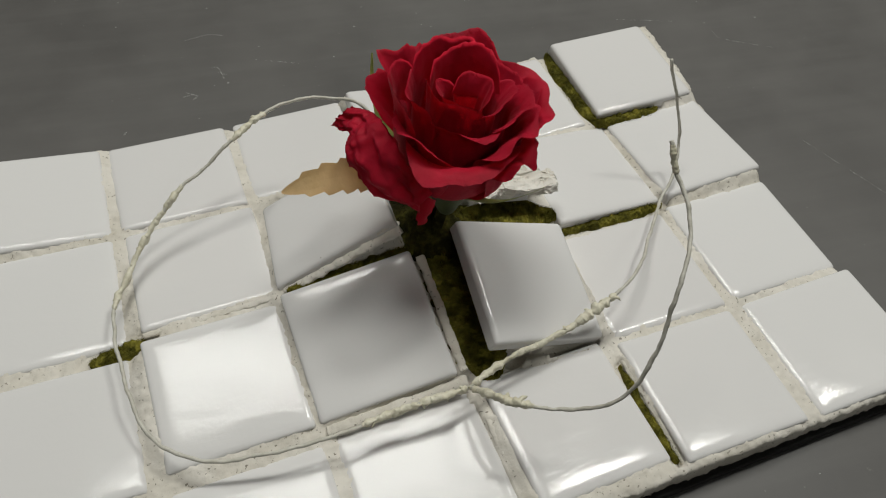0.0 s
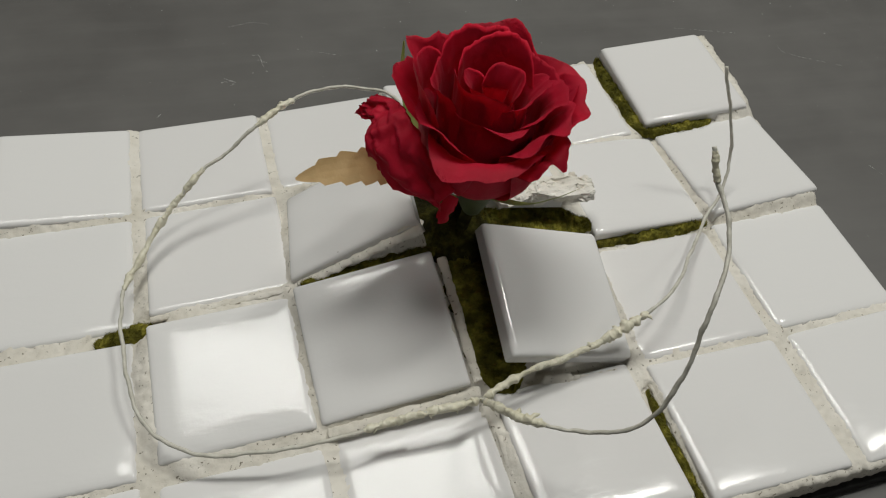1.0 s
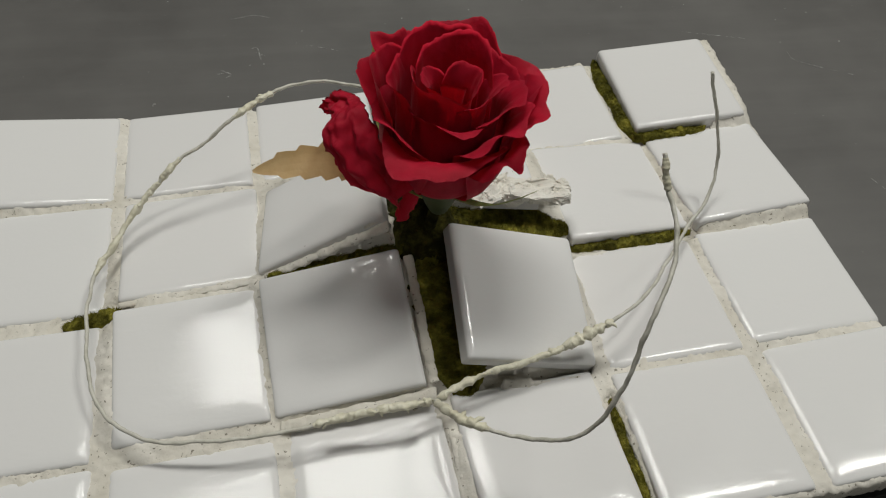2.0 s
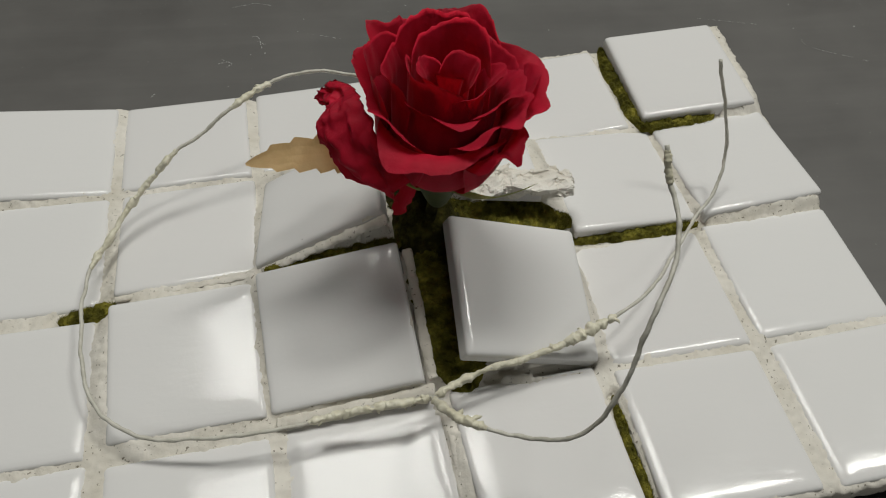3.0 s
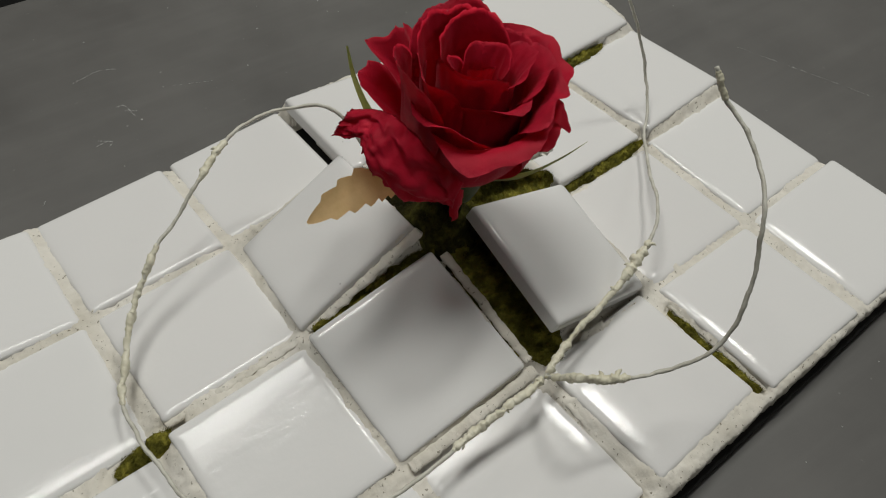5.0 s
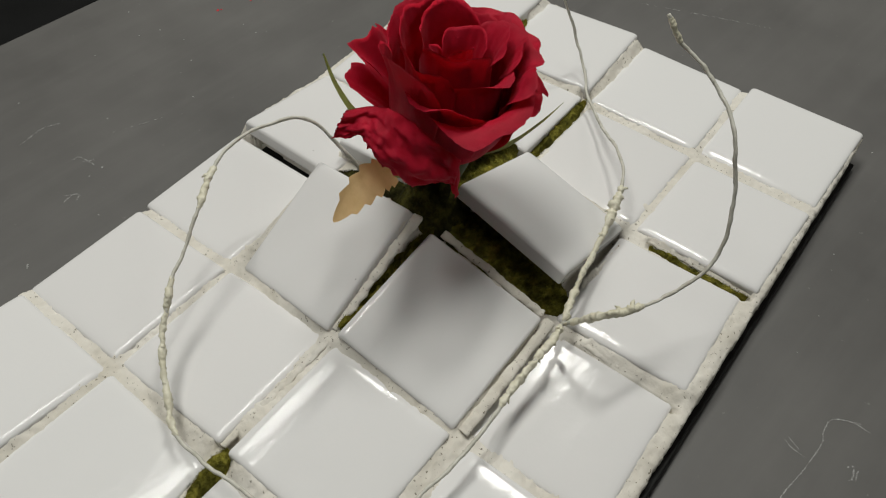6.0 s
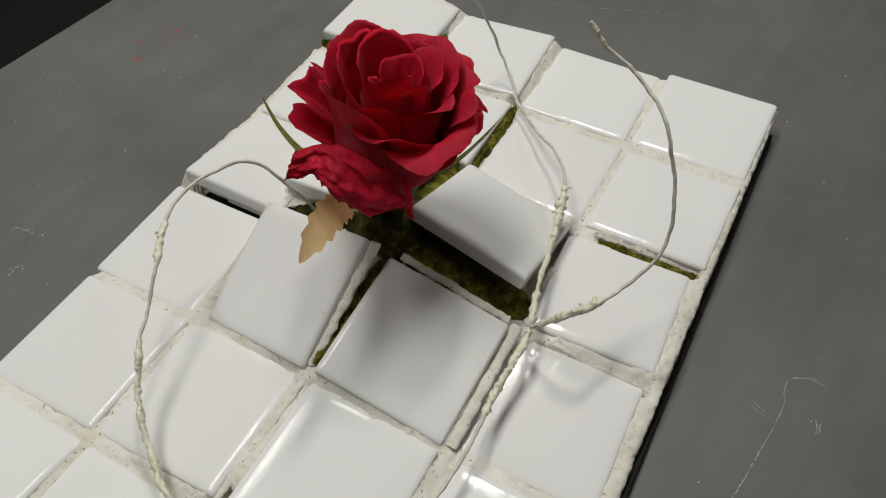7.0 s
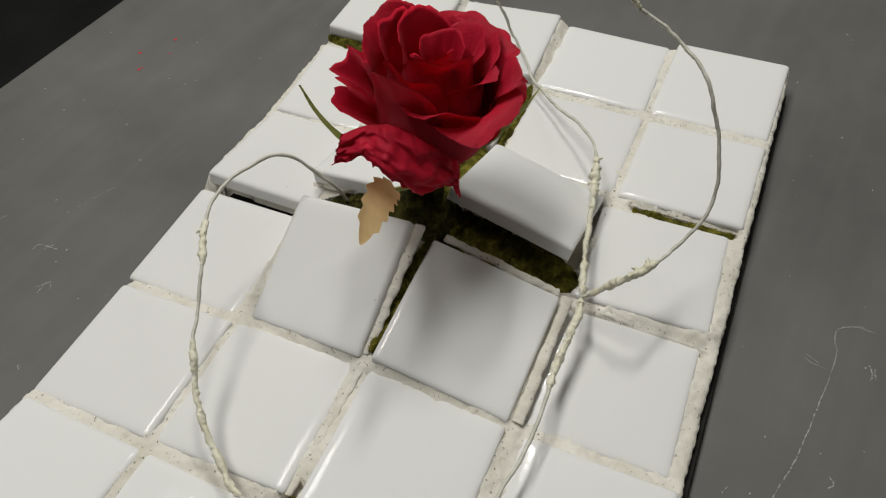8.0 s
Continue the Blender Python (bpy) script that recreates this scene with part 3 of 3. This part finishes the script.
def loose_petal():
    """The petal that has come away from the head: a crumpled flap with a hooked, frayed tip."""
    outer = smooth_line([(-0.0120, -0.0100, 0.0030), (-0.0175, -0.0090, 0.0075), (-0.0288, -0.0055, 0.0135), (-0.0335, 0.0023, 0.0235), (-0.0300, 0.0105, 0.0235), (-0.0330, 0.0190, 0.0200)], 11)
    inner = smooth_line([(-0.0100, -0.0110, 0.0120), (-0.0150, -0.0080, 0.0190), (-0.0195, -0.0020, 0.0270), (-0.0210, 0.0050, 0.0300), (-0.0230, 0.0120, 0.0290), (-0.0270, 0.0185, 0.0265)], 11)
    bm = bmesh.new()
    n, m, grid = len(outer), 30, []
    for i, (a, b) in enumerate(zip(outer, inner)):
        row, s = [], i / (n - 1)
        for k in range(m + 1):
            t = k / m
            q = a.lerp(b, t)
            out = Vector((-0.75, -0.45, 0.1 + 0.5 * t)).normalized()
            q += out * 0.0056 * math.sin(math.pi * t) ** 0.8 * (1 - 0.6 * s)
            q += out * (0.0022 * noise.noise(Vector((s * 6, t * 4, 1))) + 0.0016 * noise.noise(Vector((s * 15, t * 8, 2))) + 0.0006 * noise.noise(Vector((s * 34, t * 20, 3))))
            if k == 0 or i == n - 1:
                q += 0.0011 * noise.noise_vector(Vector((s * 34, t * 25, 4)))
            row.append(bm.verts.new(q))
        grid.append(row)
    for a, b in zip(grid, grid[1:]):
        for k in range(m):
            bm.faces.new((a[k], a[k + 1], b[k + 1], b[k]))
    bmesh.ops.solidify(bm, geom=bm.faces[:], thickness=0.0003)
    part("petal", bm, PETAL, rose, "loose crumpled red petal")


loose_petal()
blade([(-0.0100, -0.0095, 0.0080), (-0.0128, -0.0118, 0.0045), (-0.0135, -0.0130, 0.0010)],
      (0.0022, 0.0026, 0.0028, 0.0022), PETAL, "petal", rose, "small torn red petal tab", teeth=0.2, cup=-0.3, tip=0.9)

calyx = part("calyx", tube(smooth_line([(0, 0, -0.010), (0, 0, -0.006), (0, 0, -0.001), (0, 0, 0.004)], 4), lambda s: 0.003 + 0.005 * s, 14), CALYX, rose, "green calyx darkened for the shade under the petals")
# Stem takes the shaded colour, as it stands in the dark below the head.
part("stem", tube(smooth_line([(0, 0, -0.004), (-0.002, 0.001, -0.018), (-0.004, 0.002, -0.036)], 6), 0.0020, 10), SHADED_MOSS, rose, "stem blackened for the shade under the head")


blade([(-0.021, 0.006, 0.004), (-0.030, 0.0050, 0.0105), (-0.042, 0.002, 0.0150), (-0.0546, -0.0011, 0.0169)],
      (0.0030, 0.0046, 0.0052, 0.0046, 0.0034, 0.0004), LEAF, "leaf", rose, "tan dried serrated leaf", teeth=0.35, tip=0.75)
part("leaf_stalk", tube(smooth_line([(0, 0.001, -0.006), (-0.008, 0.003, -0.005), (-0.022, 0.006, 0.004)], 6), 0.0008, 8), GREEN, rose)
blade([(-0.006, 0.006, 0.001), (-0.0125, 0.017, 0.0065), (-0.0150, 0.026, 0.0120), (-0.0150, 0.034, 0.0200), (-0.0133, 0.040, 0.0280)],
      (0.0024, 0.0026, 0.0020, 0.0011, 0.0007, 0.0003), GREEN, "sepal", calyx, "thin green sepal")
blade([(0.004, -0.006, 0.000), (0.011, -0.014, 0.004), (0.017, -0.021, 0.013), (0.0215, -0.0255, 0.021)],
      (0.0030, 0.0034, 0.0022, 0.0003), GREEN, "sepal", calyx, "thin green sepal", tip=0.5)

# ---- the wire ----
wire = thing("coated_wire", "thin cream coated wire bent in a loop over the tiles", "wire")
LOOP = [(0.003, 0.034, 0.022), (0.000, 0.039, 0.034), (-0.0063, 0.0518, 0.0473), (-0.0177, 0.0592, 0.0475), (-0.0311, 0.0614, 0.0470), (-0.0442, 0.0572, 0.0464),
        (-0.0558, 0.0511, 0.0433), (-0.0668, 0.0465, 0.0377), (-0.0780, 0.0417, 0.0334), (-0.0873, 0.0358, 0.0273), (-0.0957, 0.0278, 0.0221),
        (-0.1030, 0.0182, 0.0186), (-0.1068, 0.0100, 0.0180), (-0.1078, 0.0010, 0.0185), (-0.1070, -0.0120, 0.0205), (-0.1060, -0.0259, 0.0210),
        (-0.1052, -0.0327, 0.0200), (-0.1023, -0.0400, 0.0190), (-0.0977, -0.0470, 0.0190), (-0.0906, -0.0531, 0.0190), (-0.0830, -0.0560, 0.0190),
        (-0.0748, -0.0575, 0.0200), (-0.0667, -0.0590, 0.0210), (-0.0565, -0.0598, 0.0210), (-0.0459, -0.0595, 0.0205), (-0.0360, -0.0586, 0.0210),
        (-0.0250, -0.0588, 0.0225), (-0.0150, -0.0592, 0.0235), (-0.0060, -0.0582, 0.0215)]
LOW = [(-0.0060, -0.0582, 0.0215), (0.0034, -0.0558, 0.0237), (0.0142, -0.0531, 0.0239), (0.0260, -0.0507, 0.0225), (0.0365, -0.0492, 0.0235),
       (0.0466, -0.0463, 0.0256), (0.0575, -0.0430, 0.0272), (0.0712, -0.0336, 0.0245), (0.0865, -0.0186, 0.0190), (0.0993, -0.0053, 0.0173),
       (0.1097, 0.0042, 0.0205), (0.1154, 0.0117, 0.0276), (0.1144, 0.0172, 0.0397), (0.1111, 0.0222, 0.0521), (0.1085, 0.0262, 0.0625)]
HIGH = [(-0.0060, -0.0582, 0.0215), (-0.0050, -0.0670, 0.0330), (-0.0020, -0.0740, 0.0388), (0.0050, -0.0780, 0.0373), (0.0137, -0.0823, 0.0375), (0.0209, -0.0864, 0.0430),
        (0.0273, -0.0877, 0.0508), (0.0321, -0.0862, 0.0599), (0.0357, -0.0829, 0.0690), (0.0390, -0.0789, 0.0772), (0.0431, -0.0737, 0.0827),
        (0.0481, -0.0661, 0.0861), (0.0512, -0.0578, 0.0899), (0.0505, -0.0500, 0.0945), (0.0503, -0.0451, 0.1015)]


def kinked(line, steps):
    """The hand-bent run of a strand, with small kinks."""
    return [q + 0.0007 * noise.noise_vector(q * 95) + 0.00025 * noise.noise_vector(q * 300) for q in smooth_line(line, steps)]


for i, line in enumerate((LOOP, LOW, HIGH)):
    part("strand", tube(kinked(line, 14), 0.00062, 8, 0.3, i * 9.0), WIRE, wire)


def coat(line, first, last, thick, seed):
    """A lumpy stretch of latex on a strand, between two shares of its length."""
    raw = kinked(line, 30)
    pts = [sum(raw[max(0, k - 7): k + 8], Vector()) / len(raw[max(0, k - 7): k + 8]) for k in range(len(raw))]
    pts = pts[int(first * (len(pts) - 1)): int(last * (len(pts) - 1)) + 1]
    def swell(s):
        return 0.0006 + 0.85 * thick * (math.sin(math.pi * s) ** 0.5) * max(0.1, 0.6 + 0.6 * noise.noise(Vector((s * 3, seed, 0))) + 0.5 * noise.noise(Vector((s * 9, seed, 4))))
    bm = tube(pts, swell, 14, 0.25, seed * 7.0)
    for v in bm.verts:
        v.co += thick * (0.45 * noise.noise_vector(v.co * 520) + 0.20 * noise.noise_vector(v.co * 1300))
    part("latex_lump", bm, LATEX, wire, "cream lumpy latex coating")


coat(LOOP, 0.17, 0.215, 0.0011, 1)
coat(LOOP, 0.275, 0.315, 0.0009, 2)
coat(LOOP, 0.31, 0.43, 0.0011, 3)
coat(LOOP, 0.87, 1.0, 0.0015, 4)
coat(LOW, 0.0, 0.12, 0.0012, 5)
coat(LOW, 0.10, 0.40, 0.0009, 6)
coat(LOW, 0.29, 0.41, 0.0019, 7)
coat(HIGH, 0.0, 0.20, 0.0014, 8)
coat(HIGH, 0.12, 0.21, 0.0013, 9)
coat(HIGH, 0.92, 1.0, 0.0007, 10)


def flap(line, share, size, seed):
    """A torn bit of latex that sticks out from a strand."""
    rng = random.Random(seed)
    pts = kinked(line, 30)
    q = pts[int(share * (len(pts) - 1))]
    way = Vector((rng.uniform(-1, 1), rng.uniform(-1, 1), rng.uniform(-1.0, 0.5))).normalized()
    run = [q, q + way * size * 0.5 + Vector((0, 0, 0.0002)), q + way * size + 0.0005 * Vector((rng.uniform(-1, 1), rng.uniform(-1, 1), -1))]
    part("latex_flap", tube(smooth_line(run, 5), lambda s: 0.0009 * (1.05 - s) + 0.00012, 8, 0.7, seed * 3.0), LATEX, wire)


for n, (line, share, size) in enumerate([(LOOP, 0.182, 0.0022), (LOOP, 0.20, 0.0018), (LOOP, 0.29, 0.0016), (LOOP, 0.34, 0.0014), (LOOP, 0.37, 0.0015), (LOOP, 0.40, 0.0014),
                                         (LOOP, 0.885, 0.0020), (LOOP, 0.91, 0.0024), (LOOP, 0.94, 0.0022), (LOOP, 0.965, 0.0026), (LOOP, 0.99, 0.0022),
                                         (LOW, 0.33, 0.0030), (LOW, 0.36, 0.0026), (LOW, 0.385, 0.0030), (LOW, 0.40, 0.0034), (LOW, 0.2, 0.0014), (LOW, 0.26, 0.0016),
                                         (HIGH, 0.08, 0.0020), (HIGH, 0.14, 0.0038), (HIGH, 0.17, 0.0034), (HIGH, 0.19, 0.0026)]):
    flap(line, share, size, n + 1)

# ---- marks on the table ----
def ribbon(line, width, seed):
    """A broken, thin scratch on the tabletop."""
    rng = random.Random(seed)
    pts = smooth_line([(x, y, 0.00012) for x, y in line], 24)
    verts, faces = [], []
    for a, b in zip(pts, pts[1:]):
        if rng.random() < 0.35:
            continue
        way = (b - a).normalized()
        side = Vector((-way.y, way.x, 0)) * width * rng.uniform(0.3, 1.0)
        shift = side * rng.uniform(-0.8, 0.8)
        k = len(verts)
        verts += [a - side + shift, a + side + shift, b + side * 0.5 + shift, b - side * 0.5 + shift]
        faces.append((k, k + 1, k + 2, k + 3))
    return verts, faces


def scratches():
    verts, faces = [], []
    lines = [
        ([(0.0343, -0.1532), (0.0343, -0.1471), (0.0313, -0.1418), (0.0254, -0.1411), (0.0209, -0.1422), (0.0110, -0.1412), (-0.0013, -0.1391),
          (-0.0130, -0.1371), (-0.0255, -0.1345), (-0.0367, -0.1311), (-0.0500, -0.1270)], 0.00022),
        ([(0.0355, -0.1500), (0.0335, -0.1450), (0.0318, -0.1425)], 0.00018),
        ([(0.0150, -0.1325), (0.0137, -0.1345), (0.0130, -0.1395)], 0.00016), ([(0.0165, -0.1330), (0.0145, -0.1370)], 0.00014),
        ([(0.0200, -0.1525), (0.0164, -0.1540), (0.0140, -0.1535)], 0.0004), ([(0.0190, -0.1545), (0.0150, -0.1550)], 0.0003),
        ([(-0.0260, -0.1450), (-0.0280, -0.1465), (-0.0300, -0.1450)], 0.0003), ([(-0.0406, -0.1176), (-0.0440, -0.1160)], 0.0002),
        ([(-0.0645, 0.1348), (-0.0600, 0.1310), (-0.0625, 0.1290)], 0.0003), ([(-0.0660, 0.1320), (-0.0610, 0.1325)], 0.0004),
        ([(-0.0500, 0.1490), (-0.0470, 0.1480), (-0.0462, 0.1400)], 0.00028), ([(-0.0480, 0.1450), (-0.0440, 0.1420)], 0.0002),
        ([(-0.0581, 0.1732), (-0.0471, 0.1749), (-0.0400, 0.1720)], 0.00022), ([(-0.030, 0.150), (-0.010, 0.141)], 0.00012),
        ([(0.2062, 0.1064), (0.2082, 0.0989), (0.2300, 0.0850)], 0.00018), ([(0.160, 0.130), (0.190, 0.120)], 0.00012),
        ([(0.200, 0.020), (0.215, -0.020), (0.222, -0.040)], 0.00016), ([(-0.0943, 0.1143), (-0.0930, 0.1160)], 0.0004),
    ]
    for n, (line, width) in enumerate(lines):
        v, f = ribbon(line, width, n)
        faces += [tuple(k + len(verts) for k in face) for face in f]
        verts += v
    part_ob = from_lists("scratches", verts, faces, CHALK, table, "pale chalky scratches", smooth=False)
    part_ob["kind"] = "stuff"


def specks(name, places, mat, label, size):
    rng = random.Random(5)
    bm = bmesh.new()
    for x, y in places:
        r = size * rng.uniform(0.6, 1.3)
        ring = [bm.verts.new((x + r * rng.uniform(0.6, 1.2) * math.cos(a), y + r * rng.uniform(0.6, 1.2) * math.sin(a), 0.00010)) for a in (0.2, 1.1, 2.0, 3.0, 4.1, 5.2)]
        peak = bm.verts.new((x, y, 0.00035))
        for k in range(6):
            bm.faces.new((ring[k], ring[(k + 1) % 6], peak))
    ob = part(name, bm, mat, table, label)
    ob["kind"] = "stuff"


scratches()
dust = random.Random(9)
specks("paint_specks", [(0.0589, 0.1823), (0.0605, 0.1815), (0.0750, 0.1759), (0.0858, 0.1804), (0.0700, 0.1900)], RED_PAINT, "red paint specks", 0.0009)
specks("white_specks", [(0.0879, 0.1685), (0.0997, -0.1172), (-0.0132, -0.1539), (0.0300, 0.2150), (0.1650, -0.1100), (-0.0200, -0.1250), (0.2000, 0.0600)]
       + [(dust.uniform(-0.1, 0.25), dust.choice((dust.uniform(0.11, 0.22), dust.uniform(-0.2, -0.12)))) for _ in range(60)], CHALK, "pale dust specks", 0.00035)
